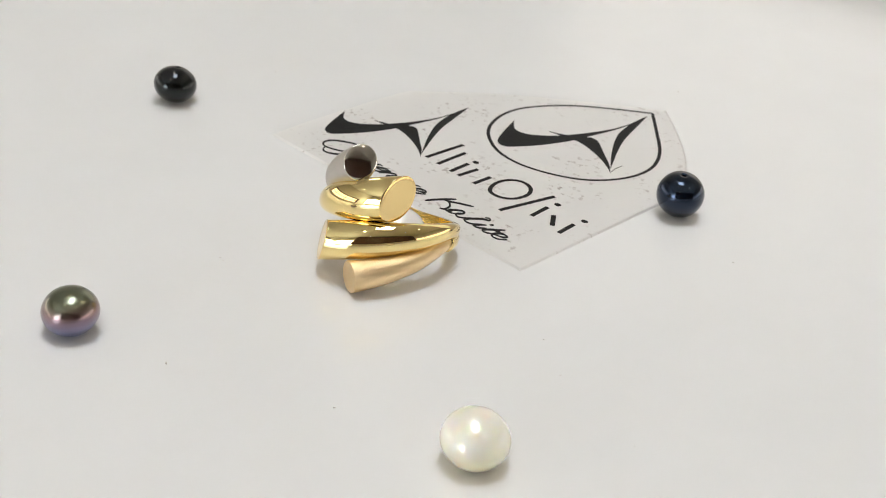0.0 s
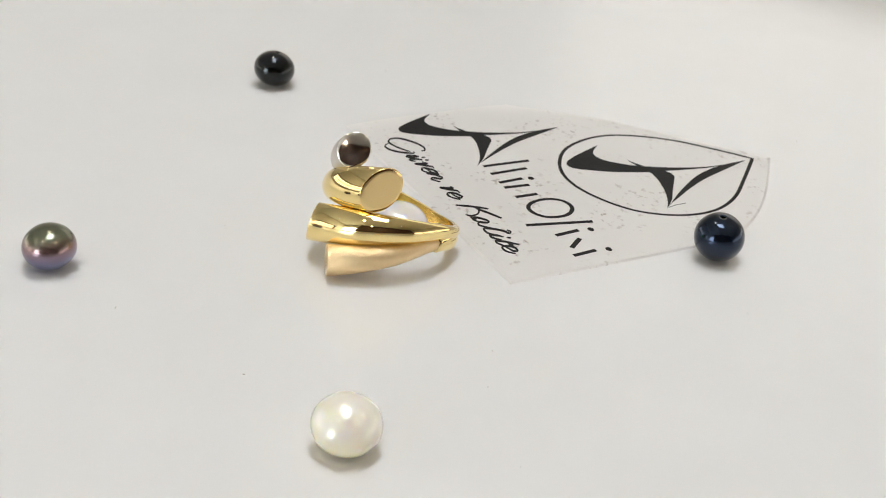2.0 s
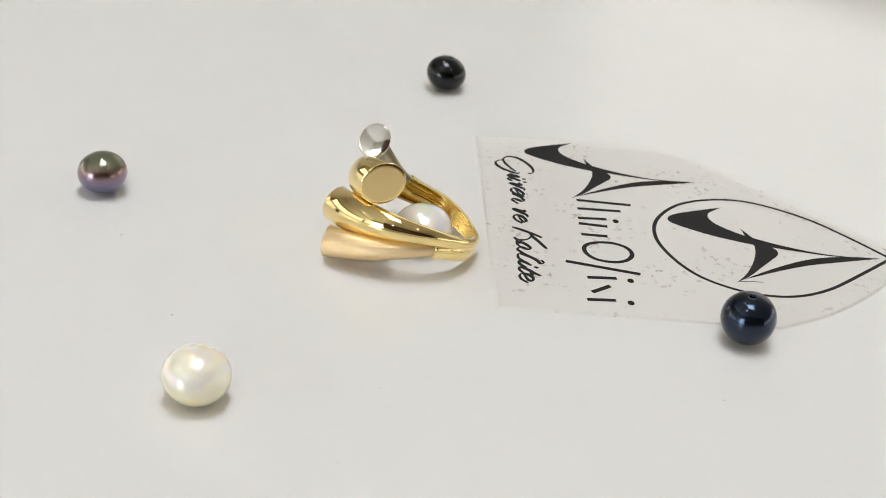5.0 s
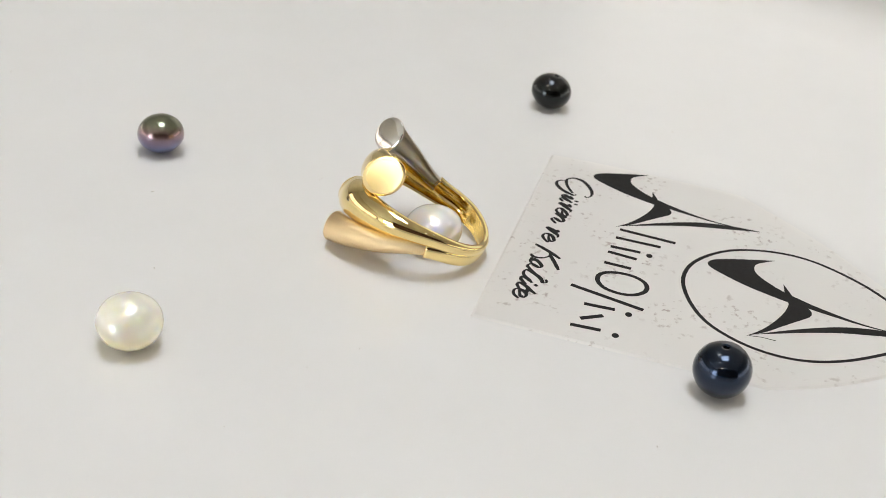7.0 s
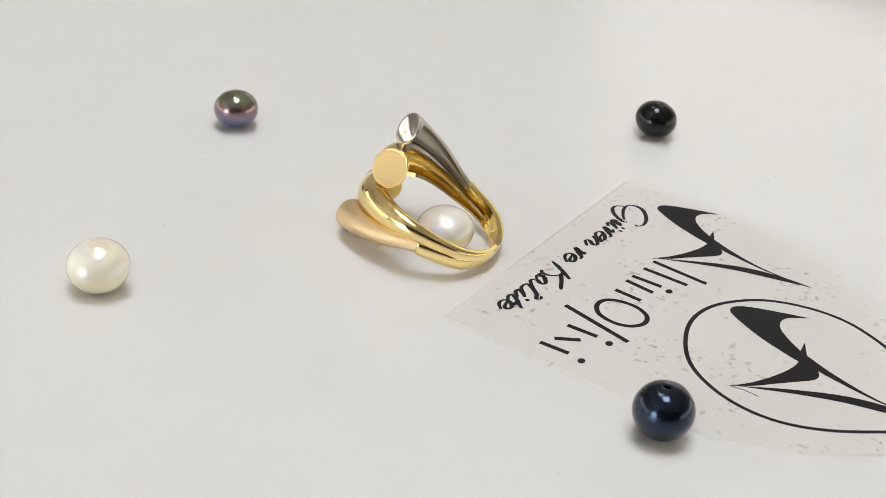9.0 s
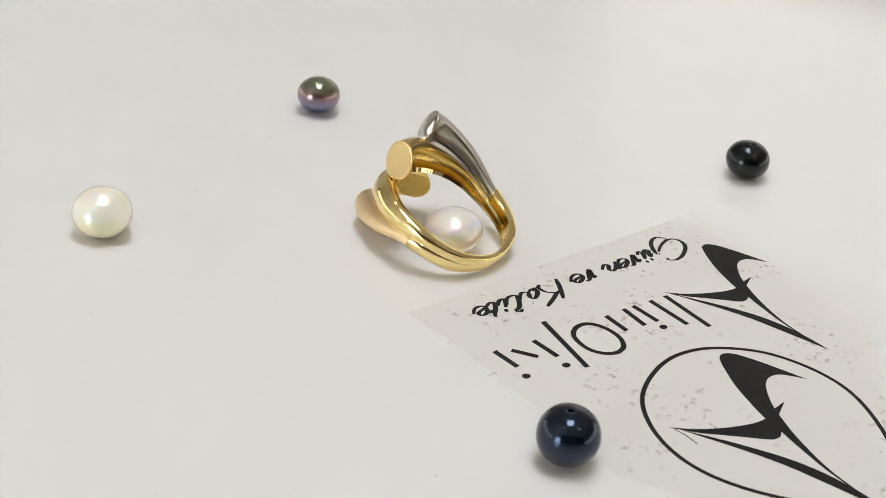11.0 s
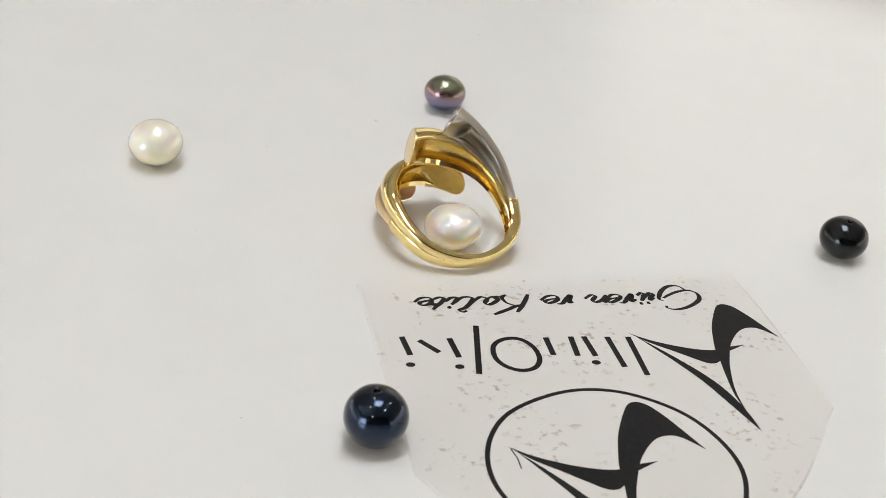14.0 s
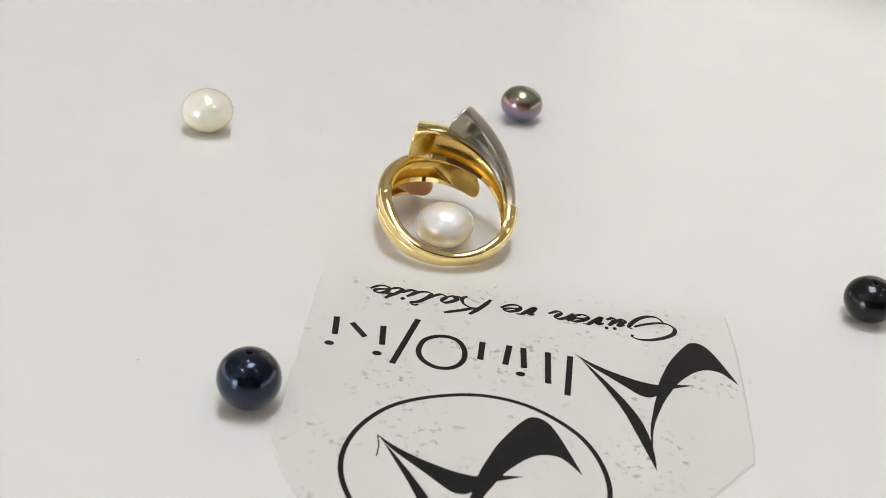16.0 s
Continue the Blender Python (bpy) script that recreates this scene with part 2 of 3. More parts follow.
def far_glow_panel():
    # Added glowing panel: its reflection lifts the far right of the disc.
    ob = tagged(new("glow_panel"), "wide pale glowing panel added to brighten the disc's right side", "window", kind="structure")
    ob.location = (1.35, RY1 - 0.012, 1.0)
    w, h = 2.2, 1.1
    bm = bmesh.new()
    for a in ((-w / 2 - .05, -.03, -h / 2 - .05, w / 2 + .05, 0, -h / 2), (-w / 2 - .05, -.03, h / 2, w / 2 + .05, 0, h / 2 + .05),
              (-w / 2 - .05, -.03, -h / 2, -w / 2, 0, h / 2), (w / 2, -.03, -h / 2, w / 2 + .05, 0, h / 2)):
        box(bm, *a)
    part("window_frame", bm, METAL, ob, smooth=False)
    bm = bmesh.new()
    box(bm, -w / 2, -.012, -h / 2, w / 2, 0, h / 2)
    part("pane", bm, material("pale_far_glow", (1.0, 0.95, 0.88), emit=0.6), ob, "pale glowing panel face", smooth=False)


far_glow_panel()


def cabinet():
    ob = tagged(new("wall_cabinet"), "dark brown wooden wall cabinet with five doors", "cabinet")
    ob.location = (0.68, RY0 + 0.181, 0.16)
    bm = bmesh.new()
    box(bm, -1.95, -.18, 0, 1.95, .18, 1.5, bevel=.01)
    part("body", bm, WOOD, ob, smooth=False)
    for k in range(5):
        bm = bmesh.new()
        box(bm, -1.91 + k * .765, .182, .03, -1.16 + k * .765, .20, 1.47, bevel=.004)
        part("door", bm, WOOD, ob, smooth=False)


cabinet()


def showcase(x, y, turn, w):
    """A long low wall showcase: dark wooden frame, shelf and posts before a lit back panel."""
    ob = tagged(new("wall_showcase"), "long dark wooden wall showcase with a lit cream back panel", "showcase", "lit wall showcases")
    ob.matrix_basis = pose(x, y, -.02, 0, 0, turn)
    bm = bmesh.new()
    for a in ((-w / 2, .02, 0, w / 2, .30, .05), (-w / 2, .02, .57, w / 2, .30, .62), (-w / 2, .02, .05, -w / 2 + .05, .30, .57), (w / 2 - .05, .02, .05, w / 2, .30, .57)):
        box(bm, *a)
    part("frame", bm, WOOD, ob, "dark brown wooden frame", smooth=False)
    bm = bmesh.new()
    box(bm, -w / 2 + .05, .02, .05, w / 2 - .05, .04, .57)
    part("back_panel", bm, SHOW, ob, "softly glowing cream back panel", smooth=False)
    bm = bmesh.new()
    box(bm, -w / 2 + .05, .045, .30, w / 2 - .05, .24, .325)
    part("shelf", bm, WOOD, ob, "dark wooden shelf", smooth=False)
    n = int(w / 1.1)
    for k in range(1, n):
        bm = bmesh.new()
        q = -w / 2 + w * k / n
        box(bm, q - .025, .25, .05, q + .025, .295, .57)
        part("post", bm, WOOD, ob, "dark wooden post", smooth=False)


showcase(RX, 0.1, 90, 4.4)
showcase(-RX, 0.4, -90, 3.8)


def counter():
    ob = tagged(new("shop_counter"), "brown wooden shop counter under the disc", "counter")
    ob.location = (0, 0.1, FLOOR)
    bm = bmesh.new()
    box(bm, -.9, -.35, .86, .9, .45, .90, bevel=.004)
    part("worktop", bm, material("brown_wood_top", (0.20, 0.13, 0.09), rough=0.4, vary=0.3, vary_scale=8), ob, smooth=False)
    bm = bmesh.new()
    box(bm, -.86, -.30, 0, .86, .41, .86, bevel=.004)
    part("body", bm, WOOD, ob, smooth=False)


counter()


# ================= the turning disc =================
def display_disc():
    bm = bmesh.new()
    R = 18.95 * U
    lathe(bm, [(0, 0), (R * .25, 0), (R * .5, 0), (R * .75, 0), (R - .003, 0), (R - .0008, -.0006), (R, -.002), (R, -.010), (R - .002, -.012), (0, -.012)], 160)
    ob = thing("display_turntable", bm, WHITE_DISC, "white glossy round turning display plate", "turntable")
    bm = bmesh.new()
    lathe(bm, [(0, -.0125), (.09, -.0125), (.10, -.02), (.10, -.0495), (0, -.0495)], 96)
    part("base", bm, METAL, ob, "low round base")
    rides(ob, Matrix())


display_disc()


# ================= pearls =================
def pearl(label, x, y, a, b, mat, hole=None, tilt=(0, 0), egg=0.0, rest_z=0.0, flat=0.0):
    """A slightly flattened pearl: half width a and half height b in centimetres, with a drilled hole in its crown."""
    bm = bmesh.new()
    prof, mats = [], []
    n = 48
    for k in range(n + 1):
        ang = -math.pi / 2 + math.pi * k / n
        r, z = a * math.cos(ang) * (1 + egg * math.sin(ang)), b * math.sin(ang)
        if flat and z > b * 0.8:
            z = b * 0.8 + (z - b * 0.8) * (1 - flat)
        if hole and ang > 0 and r < hole:
            break
        prof.append((max(r, 0) * U, z * U))
    prof[0] = (0, prof[0][1])
    if hole:
        z = prof[-1][1]
        prof += [(hole * U, z - .02 * U), (hole * .9 * U, z - .045 * U), (hole * .8 * U, z - .22 * U), (0, z - .22 * U)]
    else:
        prof[-1] = (0, prof[-1][1])
    mats = [0] * (len(prof) - 1)
    if hole:
        mats[-2:] = [1, 1]
    lathe(bm, prof, 72, mats)
    for v in bm.verts:  # faint unevenness of a grown pearl
        d = v.co.normalized()
        v.co *= 1 + 0.012 * noise.noise(d * 1.7 + Vector((a * 40, b * 30, 0)))
    turn = pose(0, 0, 0, tilt[0], tilt[1], 0)
    bm.transform(turn)
    low = min(v.co.z for v in bm.verts)
    ob = thing("pearl", bm, [mat, HOLE], label, "pearl", "loose pearls")
    return rides(ob, pose(x * U, y * U, rest_z * U - low))


pearl("small black button pearl lying on the white disc", -5.29, 3.435, .37, .315, PEARL_BLACK, hole=.028, tilt=(-8, 6))
pearl("purple and green peacock pearl on the white disc", -3.256, -3.659, .368, .312, PEARL_PURPLE, tilt=(5, -6))
pearl("large creamy white button pearl on the white disc", 2.217, -4.182, .417, .350, PEARL_WHITE, tilt=(3, 4))
pearl("midnight blue drilled pearl at the plastic film's edge", 3.609, 3.201, .380, .372, PEARL_BLUE, hole=.040, tilt=(4, 0), flat=.25)
pearl("pale pinkish white pearl lying inside the ring", -.159, .171, .425, .318, PEARL_PINK, tilt=(4, 6), egg=.04)


# ================= the ring =================
def ease(rows, x):
    """Smooth interpolation of rows (x, values...) at x."""
    xs = [r[0] for r in rows]
    i = min(max(int(np.searchsorted(xs, x)) - 1, 0), len(rows) - 2)
    t = (x - xs[i]) / (xs[i + 1] - xs[i])
    out = []
    for k in range(1, len(rows[0])):
        v = [r[k] for r in rows]
        d = []
        for j in (i, i + 1):
            lo, hi = max(j - 1, 0), min(j + 1, len(rows) - 1)
            d.append((v[hi] - v[lo]) / (xs[hi] - xs[lo]))
        s = xs[i + 1] - xs[i]
        out.append((2 * t ** 3 - 3 * t * t + 1) * v[i] + (t ** 3 - 2 * t * t + t) * s * d[0] + (3 * t * t - 2 * t ** 3) * v[i + 1] + (t ** 3 - t * t) * s * d[1])
    return out


def horn_sections(rows, side, start, stop, facing, groove, swell=0.0, steps=56, around=30):
    """Cross-sections of a horn that winds round the finger: rows of angle from the foot, radius, height, half depth, half width.
    side: which way it winds. facing: the way in which the flat end looks. groove: angles (from, to) of the hollow underside."""
    def centre(q):
        rho, h, a, b = ease(rows, q)
        s = swell * min(max((q - 5) / 60, 0), 1)
        return Vector((side * rho * math.sin(radians(q)), rho * math.cos(radians(q)), h)), a + s, b + s

    last = rows[-1][0]
    out = []
    for i in range(steps + 1):
        q = start + (stop - start) * i / steps
        c, a, b = centre(q)
        tangent = (centre(q + .5)[0] - centre(q - .5)[0]).normalized()
        radial = Vector((side * math.sin(radians(q)), math.cos(radians(q)), 0))
        radial = (radial - tangent * radial.dot(tangent)).normalized()
        across = tangent.cross(radial)
        g = min(max((q - groove[0]) / 25, 0), 1) * min(max((groove[1] - q) / 10, 0), 1)
        g = g * g * (3 - 2 * g)
        w = max(0, (q - last + 75) / 75) ** 2 if facing else 0
        normal = Vector(facing or tangent).normalized()
        pts = []
        lip = radians(122)
        for k in range(around):
            psi = -lip + 2 * lip * k / (around - 1)
            u, v = math.cos(psi), math.sin(psi)
            e = .62 + .38 * min(max((q - 50) / 60, 0), 1)
            pts.append((math.copysign(abs(u) ** e, u) if u > 0 else u, math.copysign(abs(v) ** e, v)))
        rim = pts[-1]
        for k in range(1, around - 1):
            f = k / (around - 1)
            psi = lip + (math.tau - 2 * lip) * f
            full = Vector((math.cos(psi), math.sin(psi)))
            flat = Vector((rim[0], rim[1] * (1 - 2 * f)))
            full = full.lerp(flat, min(max((groove[1] + 6 - q) / 8, 0), 1))
            psi = lip * .97 - 2 * lip * .97 * f
            hollow = Vector((math.cos(psi) * .80 - .03, math.sin(psi) * .70))
            pts.append(tuple(full.lerp(hollow, g)))
        ring = []
        for r, s in pts:
            d = radial * (a * r) + across * (b * s)
            ring.append((c + d - tangent * (w * d.dot(normal) / normal.dot(tangent))) * U)
        out.append((ring, c * U, tangent, g))
    return out


def skin(bm, sections, around, close_start=True):
    loops = [[bm.verts.new(p) for p in ring] for ring, *_ in sections]
    m = len(loops[0])
    for p, q in zip(loops, loops[1:]):
        for k in range(m):
            l = (k + 1) % m
            f = bm.faces.new((p[k], p[l], q[l], q[k]))
            f.material_index = 1 if around <= k < m - 1 else 0
    for p, q, sec in zip(loops[:-5], loops[1:], sections):
        for k in (0, around - 1) if sec[3] < .2 else (0, around - 1, around, m - 1):
            bm.edges.get((p[k], q[k])).smooth = False
    if close_start:
        bm.faces.new(loops[0])
    return loops


def cap_mesh(ring):
    """The last section's outline, its centre and its normal, for the flat end plate."""
    pts = [Vector(p) for p in ring]
    c = sum(pts, Vector()) / len(pts)
    nrm = Vector()
    for p, q in zip(pts, pts[1:] + pts[:1]):
        nrm += (p - c).cross(q - c)
    nrm.normalize()
    return pts, c, nrm


HORNS = {
    # angle from the foot, radius, height, half depth, half width
    "silver": [(-15, .91, 0, .06, .105), (0, .91, .01, .06, .105), (40, .905, .055, .072, .095), (88, .89, .09, .10, .10), (130, .97, .40, .145, .16), (171.2, 1.089, .739, .206, .252)],
    "first": [(-15, .91, 0, .06, .105), (0, .91, -.01, .06, .105), (40, .905, -.06, .075, .095), (88, .89, -.08, .11, .12), (130, .95, .06, .165, .195), (170, 1.0, .212, .20, .285), (206.1, 1.034, .405, .204, .318)],
    "second": [(-15, .91, 0, .06, .105), (0, .91, .01, .06, .105), (40, .905, .06, .075, .095), (88, .89, .08, .11, .12), (130, .95, -.055, .165, .195), (170, 1.02, -.27, .195, .265), (204.3, 1.102, -.463, .198, .282)],
    "rose": [(-15, .91, 0, .06, .105), (0, .91, -.01, .06, .105), (40, .905, -.055, .072, .095), (88, .89, -.09, .10, .10), (130, .97, -.43, .145, .16), (170.9, 1.145, -.797, .189, .228)],
}
# the way in which each end plate faces, in the ring's own space
FACING = {"silver": (0.666, -0.719, 0.199), "first": (0.923, -0.375, -0.02), "second": (-.805, -.592, -.036), "rose": (-.554, -.772, -.312)}
RING_ACROSS, RING_FOOT, RING_AXIS, RING_CENTRE = (.9699, -.2428, .0184), (.2300, .8885, -.3971), (.0800, .3894, .9176), (-.2068, .0876, .5387)


def ring():
    ob = tagged(new("ring"), "three-tone gold bypass ring with four horn ends lying on its side", "ring")
    around = 30

    def grow(name, rows, side, start, stop, facing, groove, mats, parent, label, swell=0.0, cap=None, cap_label="", dome=0.0):
        secs = horn_sections(rows, side, start, stop, facing, groove, swell)
        bm = bmesh.new()
        loops = skin(bm, secs, around)
        if not cap:
            bm.faces.new(loops[-1])
        p = part(name, bm, mats, parent, label)
        if cap:
            pts, c, nrm = cap_mesh(secs[-1][0])
            if nrm.dot(secs[-1][2]) < 0:
                nrm = -nrm
            bm = bmesh.new()
            rows_ = []
            for k, up in ((1.0, -.002), (1.0, .006), (.985, .013), (.955, .018), (.8, .018 + dome * .3), (.6, .018 + dome * .62), (.4, .018 + dome * .83), (.2, .018 + dome * .96), (.05, .018 + dome)):
                rows_.append([bm.verts.new(c + (q - c) * k + nrm * up * U) for q in pts])
            for a, b in zip(rows_, rows_[1:]):
                for k in range(len(a)):
                    l = (k + 1) % len(a)
                    bm.faces.new((a[k], a[l], b[l], b[k]))
            bm.faces.new(rows_[-1])
            part("end_cap", bm, cap, p, cap_label)
        return p

    grow("shank", HORNS["silver"], -1, -15, 88, None, (40, 95), [GOLD, GOLD_RAW], ob, "polished yellow gold shank arm", swell=.03)
    grow("shank", HORNS["rose"], 1, -15, 88, None, (40, 95), [GOLD, GOLD_RAW], ob, "polished yellow gold shank arm", swell=.03)
    grow("horn", HORNS["silver"], -1, 86, 171.2, FACING["silver"], (40, 164), [SILVER, SILVER_RAW], ob, "brushed white gold horn", cap=SILVER_CAP, cap_label="polished white gold end plate", dome=.022)
    grow("horn", HORNS["first"], -1, -15, 206.1, FACING["first"], (40, 198), [GOLD, GOLD_RAW], ob, "polished yellow gold horn", cap=GOLD_CAP, cap_label="satin yellow gold end plate")
    grow("horn", HORNS["second"], 1, -15, 204.3, FACING["second"], (40, 197), [GOLD, GOLD_RAW], ob, "polished yellow gold horn", cap=GOLD_CAP, cap_label="satin yellow gold end plate")
    grow("horn", HORNS["rose"], 1, 86, 170.9, FACING["rose"], (40, 164), [ROSE, ROSE_RAW], ob, "brushed rose gold horn", cap=ROSE, cap_label="brushed rose gold end plate")
    cu = bpy.data.curves.new("hallmark", "FONT")
    cu.body, cu.size, cu.extrude, cu.offset = "585", .15 * U, .003 * U, .002 * U
    cu.align_x, cu.align_y = "CENTER", "CENTER"
    cu.materials.append(GOLD)
    mark = new("hallmark", cu)
    mark.parent = ob
    q = radians(36)
    out = Vector((-math.sin(q), math.cos(q), 0))
    m = Matrix((Vector((math.cos(q), math.sin(q), 0)), Vector((0, 0, 1)), -out)).transposed().to_4x4()
    m.translation = (out * .858 + Vector((0, 0, .0))) * U
    mark.matrix_basis = m
    tagged(mark, "tiny stamped fineness number")
    rest = Matrix((RING_ACROSS, RING_FOOT, RING_AXIS)).transposed().to_4x4()
    rest.translation = Vector(RING_CENTRE) * U
    return rides(ob, rest)


ring()


# ================= the printed film =================
SHEET_X, SHEET_Y = Vector((.8882, -.4594, 0)).normalized(), Vector((.4594, .8882, 0)).normalized()
MM = 0.001


def flat_shape(bm, outline, z0, z1, foot=1.0):
    top = [bm.verts.new((x * MM, y * MM, z1 * MM)) for x, y in outline]
    low = [bm.verts.new(((-28 + (x + 28) * foot) * MM, (30 + (y - 30) * foot) * MM, z0 * MM)) for x, y in outline]
    bm.faces.new(top)
    bm.faces.new(low[::-1])
    for k in range(len(top)):
        l = (k + 1) % len(top)
        bm.faces.new((top[k], low[k], low[l], top[l]))


def stroke(bm, line, width, z0, z1, closed=False):
    """A band of ink of the given width along a line."""
    n = len(line)
    left, right = [], []
    for i, p in enumerate(line):
        a = line[(i - 1) % n] if closed or i else p
        b = line[(i + 1) % n] if closed or i < n - 1 else p
        d = (Vector(b) - Vector(a)).normalized()
        o = Vector((-d.y, d.x)) * width / 2
        left.append(Vector(p) + o)
        right.append(Vector(p) - o)
    L = [bm.verts.new((p.x * MM, p.y * MM, z1 * MM)) for p in left]
    R = [bm.verts.new((p.x * MM, p.y * MM, z1 * MM)) for p in right]
    for i in range(n if closed else n - 1):
        j = (i + 1) % n
        bm.faces.new((L[i], L[j], R[j], R[i]))


def film():
    edge = [(0, 0), (0, 0), (.1, 20), (.2, 40), (.2, 40), (-4.2, 48.2), (-11, 56.6), (-21.6, 66.6), (-21.6, 66.6), (-33, 57), (-45, 45.6), (-54.2, 34), (-55.6, 31.5), (-56, 22), (-56, 8), (-55.4, 0), (-55.4, 0)]
    outline = [(p.x, p.y) for p in curve_through(edge, True, 6)]
    bm = bmesh.new()
    flat_shape(bm, outline, .01, .25, 1.012)
    ob = thing("printed_film", bm, FILM, "milky plastic film printed with black emblems and a brush-script slogan", "plastic film", smooth=False)
    lo, hi = .255, .27
    swoosh = [(-55.65, 16.6), (-55.65, 16.6), (-54.5, 13.6), (-53.1, 10.3), (-51.9, 8.4), (-50.5, 7.9), (-49.2, 9.1), (-47.1, 13.0), (-46.0, 16.0), (-45.2, 18.7), (-44.8, 21.3), (-44.3, 23.9), (-43.6, 28.9), (-43.6, 35.0), (-43.6, 35.0), (-44.0, 28.6),
              (-45.4, 23.3), (-46.8, 19.9), (-47.8, 17.9), (-49.1, 16.1), (-50.6, 14.6), (-52.1, 14.0), (-53.7, 14.4)]
    wedge = [(-34.5, 14.2), (-34.5, 14.2), (-36.7, 15.9), (-39.5, 17.4), (-42.4, 18.5), (-44.4, 18.9), (-45.6, 18.9), (-46.0, 19.6), (-45.5, 20.6), (-44.9, 21.3), (-43.9, 21.9), (-42.7, 21.7), (-41.1, 20.4), (-39.0, 18.6), (-36.5, 16.5)]
    blade = [(-35.3, 15.2), (-35.3, 15.2), (-38.6, 19.8), (-41.6, 24.8), (-43.1, 28.8), (-43.8, 33.0), (-43.9, 36.4), (-43.9, 36.4), (-42.9, 33.2), (-41.8, 29.6), (-40.5, 25.6), (-38.7, 21.6), (-36.7, 17.8)]
    tick = [(-47.3, 18.3), (-47.3, 18.3), (-49.7, 18.0), (-49.7, 18.0), (-47.0, 19.3), (-47.0, 19.3)]
    for scale in (1.0, 1.133):
        for k, (name, pts) in enumerate((("swoosh_mark", swoosh), ("wedge_mark", wedge), ("blade_mark", blade), ("tick_mark", tick))):
            bm = bmesh.new()
            line = [(x, y) if scale == 1 else (27.74 + x * scale, 20.30 + y * scale) for x, y in pts]
            flat_shape(bm, [(p.x, p.y) for p in curve_through(line, True, 8)], lo, hi + .003 * k)
            part(name, bm, INK, ob, "black printed emblem shape", smooth=False)
    drop = [(-22.2, 63.4), (-22.2, 63.4), (-27.3, 59.2), (-33, 53.7), (-36.8, 47.6), (-38.3, 42.3), (-37.5, 36.6), (-34.7, 31.4), (-29.4, 27.4), (-23.8, 26.2), (-18.2, 27.4), (-12.9, 30.4), (-9.6, 34.9), (-8.15, 40.0), (-8.65, 45.2), (-11.4, 50.7), (-16.6, 57)]
    bm = bmesh.new()
    stroke(bm, [(p.x, p.y) for p in curve_through(drop, True, 8)], .62, lo, hi, True)
    part("drop_outline", bm, INK, ob, "thin black printed drop outline", smooth=False)
    bm = bmesh.new()
    stroke(bm, [(-11.6, 36.8), (-11.95, 38.6), (-11.9, 40.5)], .16, lo, hi)
    part("hair_line", bm, INK, ob, smooth=False)
    # the brand's name as plain bars, dots and an oval
    bars = [((-3.4, 12.9), (-3.7, 17.1)), ((-5.5, 13.9), (-7.6, 16.8)), ((-9.6, 13.7), (-9.9, 18.1)), ((-13.9, 11.0), (-11.6, 21.9)), ((-22.6, 14.4), (-22.5, 18.5)),
            ((-26.1, 14.4), (-25.7, 18.9)), ((-27.9, 14.5), (-28.1, 19.1)), ((-31.1, 14.8), (-31.2, 21.8)), ((-34.0, 15.0), (-33.6, 23.8))]
    for (x0, y0), (x1, y1) in bars:
        bm = bmesh.new()
        stroke(bm, [(x0, y0), ((x0 * 2 + x1) / 3, (y0 * 2 + y1) / 3), ((x0 + x1 * 2) / 3, (y0 + y1 * 2) / 3), (x1, y1)], .8, lo, hi)
        part("name_bar", bm, INK, ob, "black printed bar", smooth=False)
    for x, y in ((-3.3, 19.2), (-9.5, 20.1), (-27.7, 20.5)):
        bm = bmesh.new()
        flat_shape(bm, [(x + .62 * math.cos(a * math.tau / 16), y + .5 * math.sin(a * math.tau / 16)) for a in range(16)], lo, hi)
        part("name_dot", bm, INK, ob, "black printed dot", smooth=False)
    bm = bmesh.new()
    oval = [(-15.1, 15.8), (-16.6, 14.5), (-18.3, 14.3), (-19.6, 15.1), (-20.4, 16.9), (-20.4, 19.1), (-19.5, 20.8), (-18.1, 21.5), (-16.6, 21.3), (-15.2, 20.1), (-14.6, 18.2)]
    stroke(bm, [(p.x, p.y) for p in curve_through(oval, True, 6)], .72, lo, hi, True)
    part("name_oval", bm, INK, ob, "black printed oval", smooth=False)
    slogan(ob, hi)
    rest = Matrix((SHEET_X, SHEET_Y, Vector((0, 0, 1)))).transposed().to_4x4()
    rest.translation = Vector((1.696, .389, 0)) * U
    return rides(ob, rest)


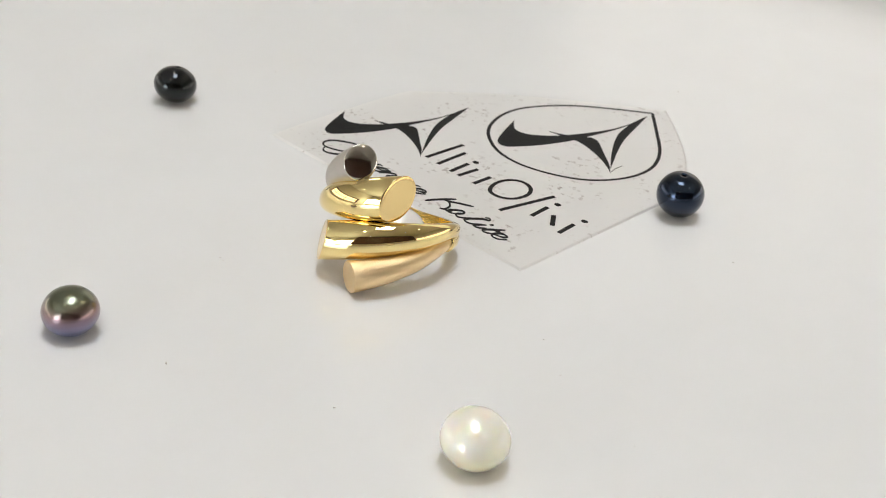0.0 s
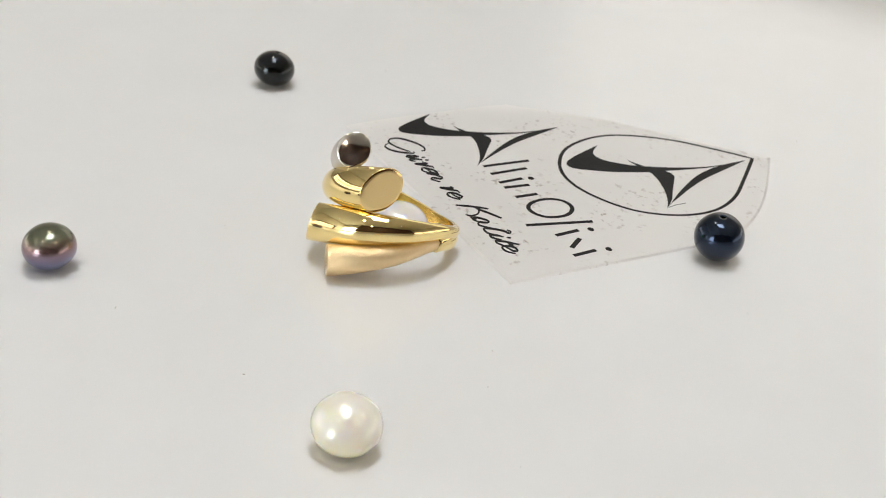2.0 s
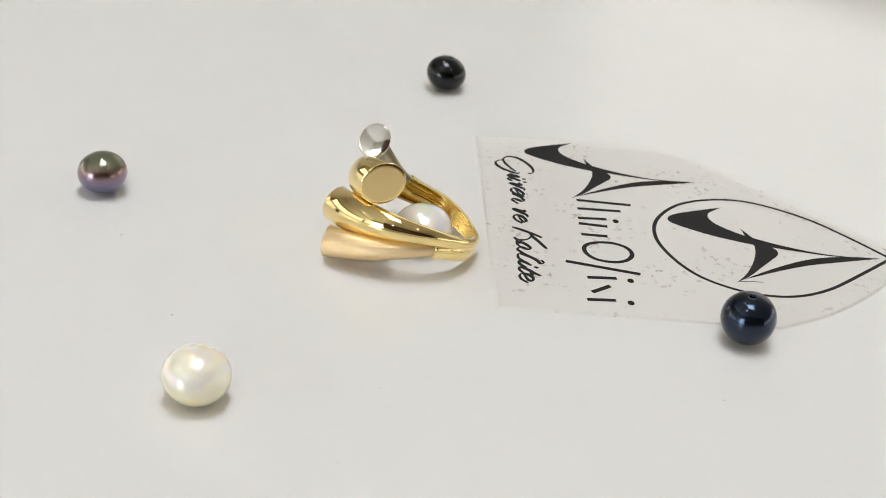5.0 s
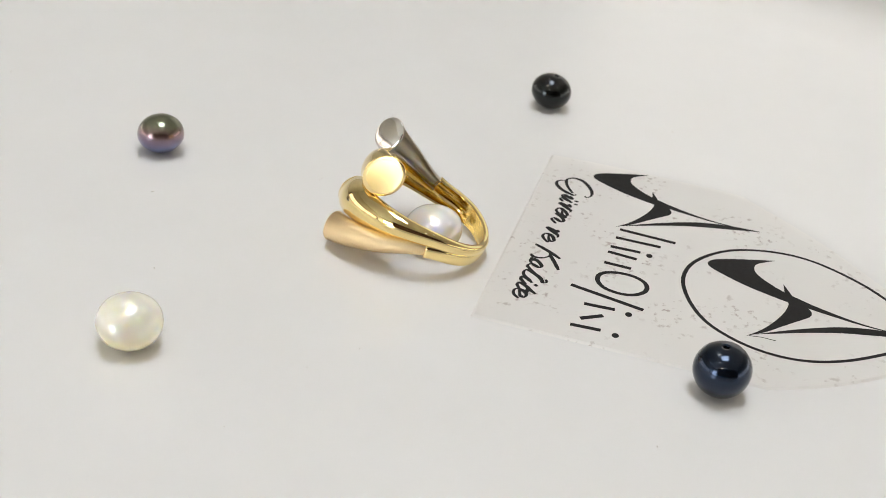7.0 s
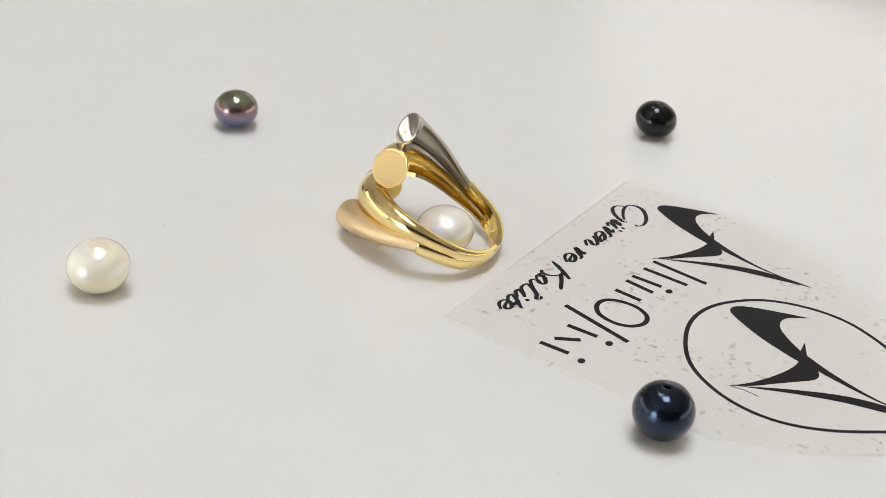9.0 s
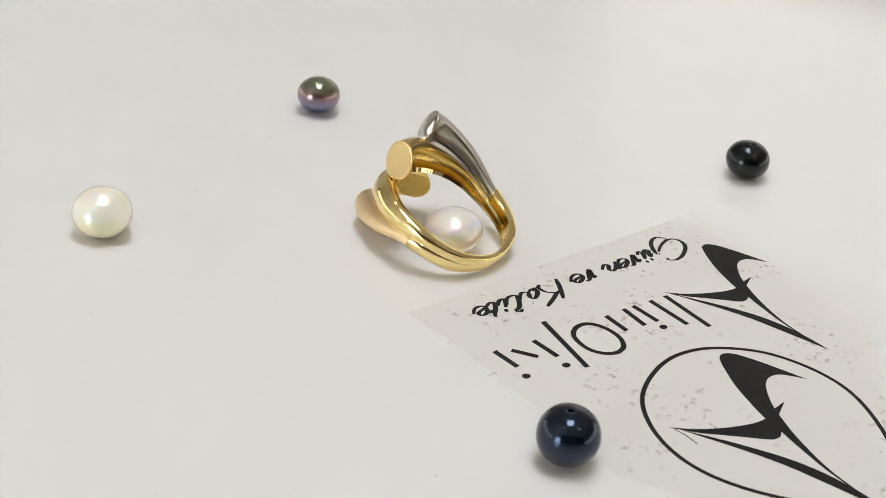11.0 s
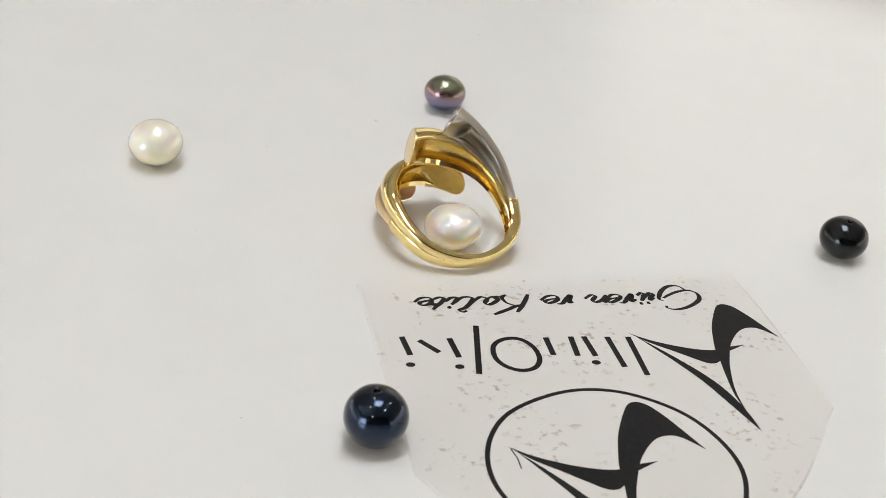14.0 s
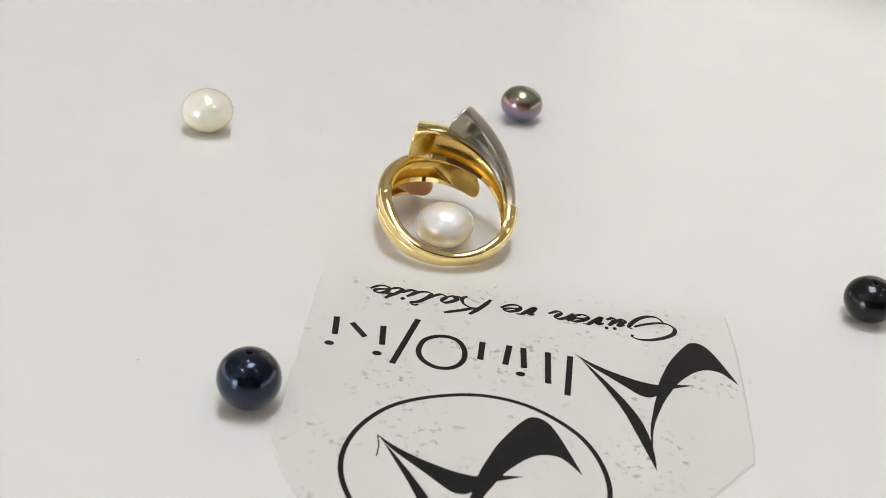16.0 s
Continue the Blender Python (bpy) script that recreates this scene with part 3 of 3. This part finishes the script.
def script_letters():
    """The slogan's brush-script letters, one after the other, as pen strokes in millimetres on the film."""
    yield [[(-42.4, 7.8), (-42.4, 8.4), (-43.4, 8.8), (-45, 8.5), (-46.8, 7.5), (-48, 6.3), (-48.2, 4.9), (-47.2, 4.0), (-45.6, 4.2), (-43.9, 5.0), (-42.7, 5.8)],
           [(-46.8, 3.9), (-46.3, 3.0), (-45.6, 2.6), (-44.5, 2.8), (-43.3, 3.7), (-42.4, 5.0), (-42.0, 6.1), (-42.5, 6.4)]]  # G
    yield [[(-41.4, 5.6), (-40.6, 6.2), (-40.8, 5.6), (-41.5, 4.8), (-41.1, 4.4), (-40.2, 5.2), (-39.3, 6.3)], [(-39.2, 6.3), (-39.9, 5.2), (-40.2, 4.6), (-39.8, 4.3), (-39.0, 4.9)], [(-38.7, 7), (-39.2, 7)], [(-39.8, 6.9), (-40.3, 6.9)]]  # u with two dots
    yield [[(-35.8, 6.6), (-36.5, 6.6), (-37.4, 5.5), (-38.3, 4.5), (-38, 5.5), (-37.7, 6.4), (-38.6, 5.9)]]  # v
    yield [[(-34, 5.8), (-35.2, 4.6), (-36, 4.5), (-36.5, 4.9), (-36, 5.7), (-34.8, 6.4), (-34.1, 6.2), (-34.7, 5.6), (-36.2, 5.3)]]  # e
    yield [[(-34.2, 6.0), (-33.7, 6.3), (-33.9, 5.5), (-34.5, 4.5)], [(-34.3, 4.8), (-33.3, 5.9), (-32.4, 6.3), (-32.1, 5.8), (-32.8, 4.8), (-32.3, 4.4), (-31.1, 5.3)]]  # n
    yield [[(-26.7, 6.4), (-27.5, 6.3), (-28.4, 5.2), (-29.3, 4.3), (-28.9, 5.3), (-28.5, 6.2), (-29.2, 6)]]  # v
    yield [[(-24.6, 5.4), (-25.6, 4.5), (-26.5, 4.2), (-27.2, 4.5), (-27.1, 5.3), (-26.3, 5.9), (-25.4, 6.1), (-25.2, 5.6), (-26, 5.2), (-27.2, 5)]]  # e
    yield [[(-23.2, 3.7), (-22.5, 5.1), (-21.5, 6.7), (-20.5, 8.1)], [(-21.9, 6.3), (-20.7, 6.6), (-19.3, 7.4), (-17.9, 8.1), (-17.1, 8.5)],
           [(-21.1, 6.6), (-20.2, 6.2), (-19.5, 5.5), (-19.3, 4.3), (-20, 3.7)], [(-19.3, 4.3), (-18.7, 4.1), (-18.1, 4.6)]]  # K
    yield [[(-14.4, 5.8), (-15.6, 4.5), (-16.4, 4), (-17.1, 4.5), (-16.6, 5.5), (-16.9, 6), (-17.8, 5.6), (-18.7, 4.6), (-18.2, 4), (-17.3, 4.4)]]  # a
    yield [[(-12.4, 5.3), (-13.5, 4.1), (-14.5, 3.9), (-15.1, 4.3), (-14.4, 5.6), (-13.5, 6.6), (-12.6, 7.1), (-12.9, 7.6), (-13.6, 7.3)]]  # l
    yield [[(-11.1, 4.9), (-12.1, 4), (-13, 4), (-12.6, 4.8), (-11.8, 5.7)], [(-11.1, 6.2), (-11.6, 6.5)]]  # i
    yield [[(-9.5, 4.3), (-10.4, 3.8), (-11.1, 4), (-10.5, 5.1), (-9.6, 6), (-9, 6.8)], [(-8.9, 5.5), (-10.3, 5.6)]]  # t
    yield [[(-6.8, 4.8), (-7.7, 3.9), (-8.7, 3.7), (-9.3, 4.1), (-9.1, 5), (-8.3, 5.6), (-7.5, 5.5), (-7.6, 4.9), (-8.4, 4.6), (-9.5, 4.3)]]  # e


def slogan(parent, z):
    """The slogan's words in a slanted brush hand: the pen is wide on strokes along its slant and thin across it."""
    for k, strokes in enumerate(script_letters()):
        bm = bmesh.new()
        for n, pts in enumerate(strokes):
            line = curve_through(pts, False, 6) + [Vector(pts[-1])]
            edges = ([], [])
            for i, p in enumerate(line):
                d = (line[min(i + 1, len(line) - 1)] - line[max(i - 1, 0)]).normalized()
                side = Vector((-d.y, d.x))
                pen = .16 + .20 * abs(d.dot(Vector((-.6, -.8)))) ** 2 if len(pts) > 2 else .34
                taper = .6 + .4 * min(1, 4 * min(i, len(line) - 1 - i) / len(line))
                for e, sign in zip(edges, (1, -1)):
                    q = p + side * (sign * pen * taper)
                    e.append(bm.verts.new((q.x * MM, q.y * MM, (z + .002 * n + .003 * (k % 2)) * MM)))
            for i in range(len(line) - 1):
                bm.faces.new((edges[0][i], edges[0][i + 1], edges[1][i + 1], edges[1][i]))
        part("slogan_letter", bm, INK, parent, "black brush-script letter", smooth=False)

film()


# ================= dust =================
def dust():
    rng = random.Random(5)
    bm = bmesh.new()
    for k in range(16):
        q, d = rng.uniform(0, math.tau), rng.uniform(2.5, 11)
        x, y, r = d * math.cos(q), d * math.sin(q), rng.uniform(.005, .012)
        lathe_at = Matrix.Translation((x * U, y * U, .006 * U)) @ Matrix.Rotation(rng.uniform(0, 3), 4, "Z") @ Matrix.Diagonal((rng.uniform(1, 3), 1, .5, 1))
        bmesh.ops.create_icosphere(bm, subdivisions=1, radius=r * U, matrix=lathe_at)
    ob = thing("dust_specks", bm, DUST, "tiny grey dust specks on the white disc", "dust", kind="stuff")
    return rides(ob, Matrix())


dust()


# ================= what moves =================
def motions():
    times = [k * 0.5 for k in range(33)]
    for ob, rest in MOVING:
        walk(ob, [(t, Matrix.Rotation(radians(turn_at(t)), 4, "Z") @ rest) for t in times])


motions()
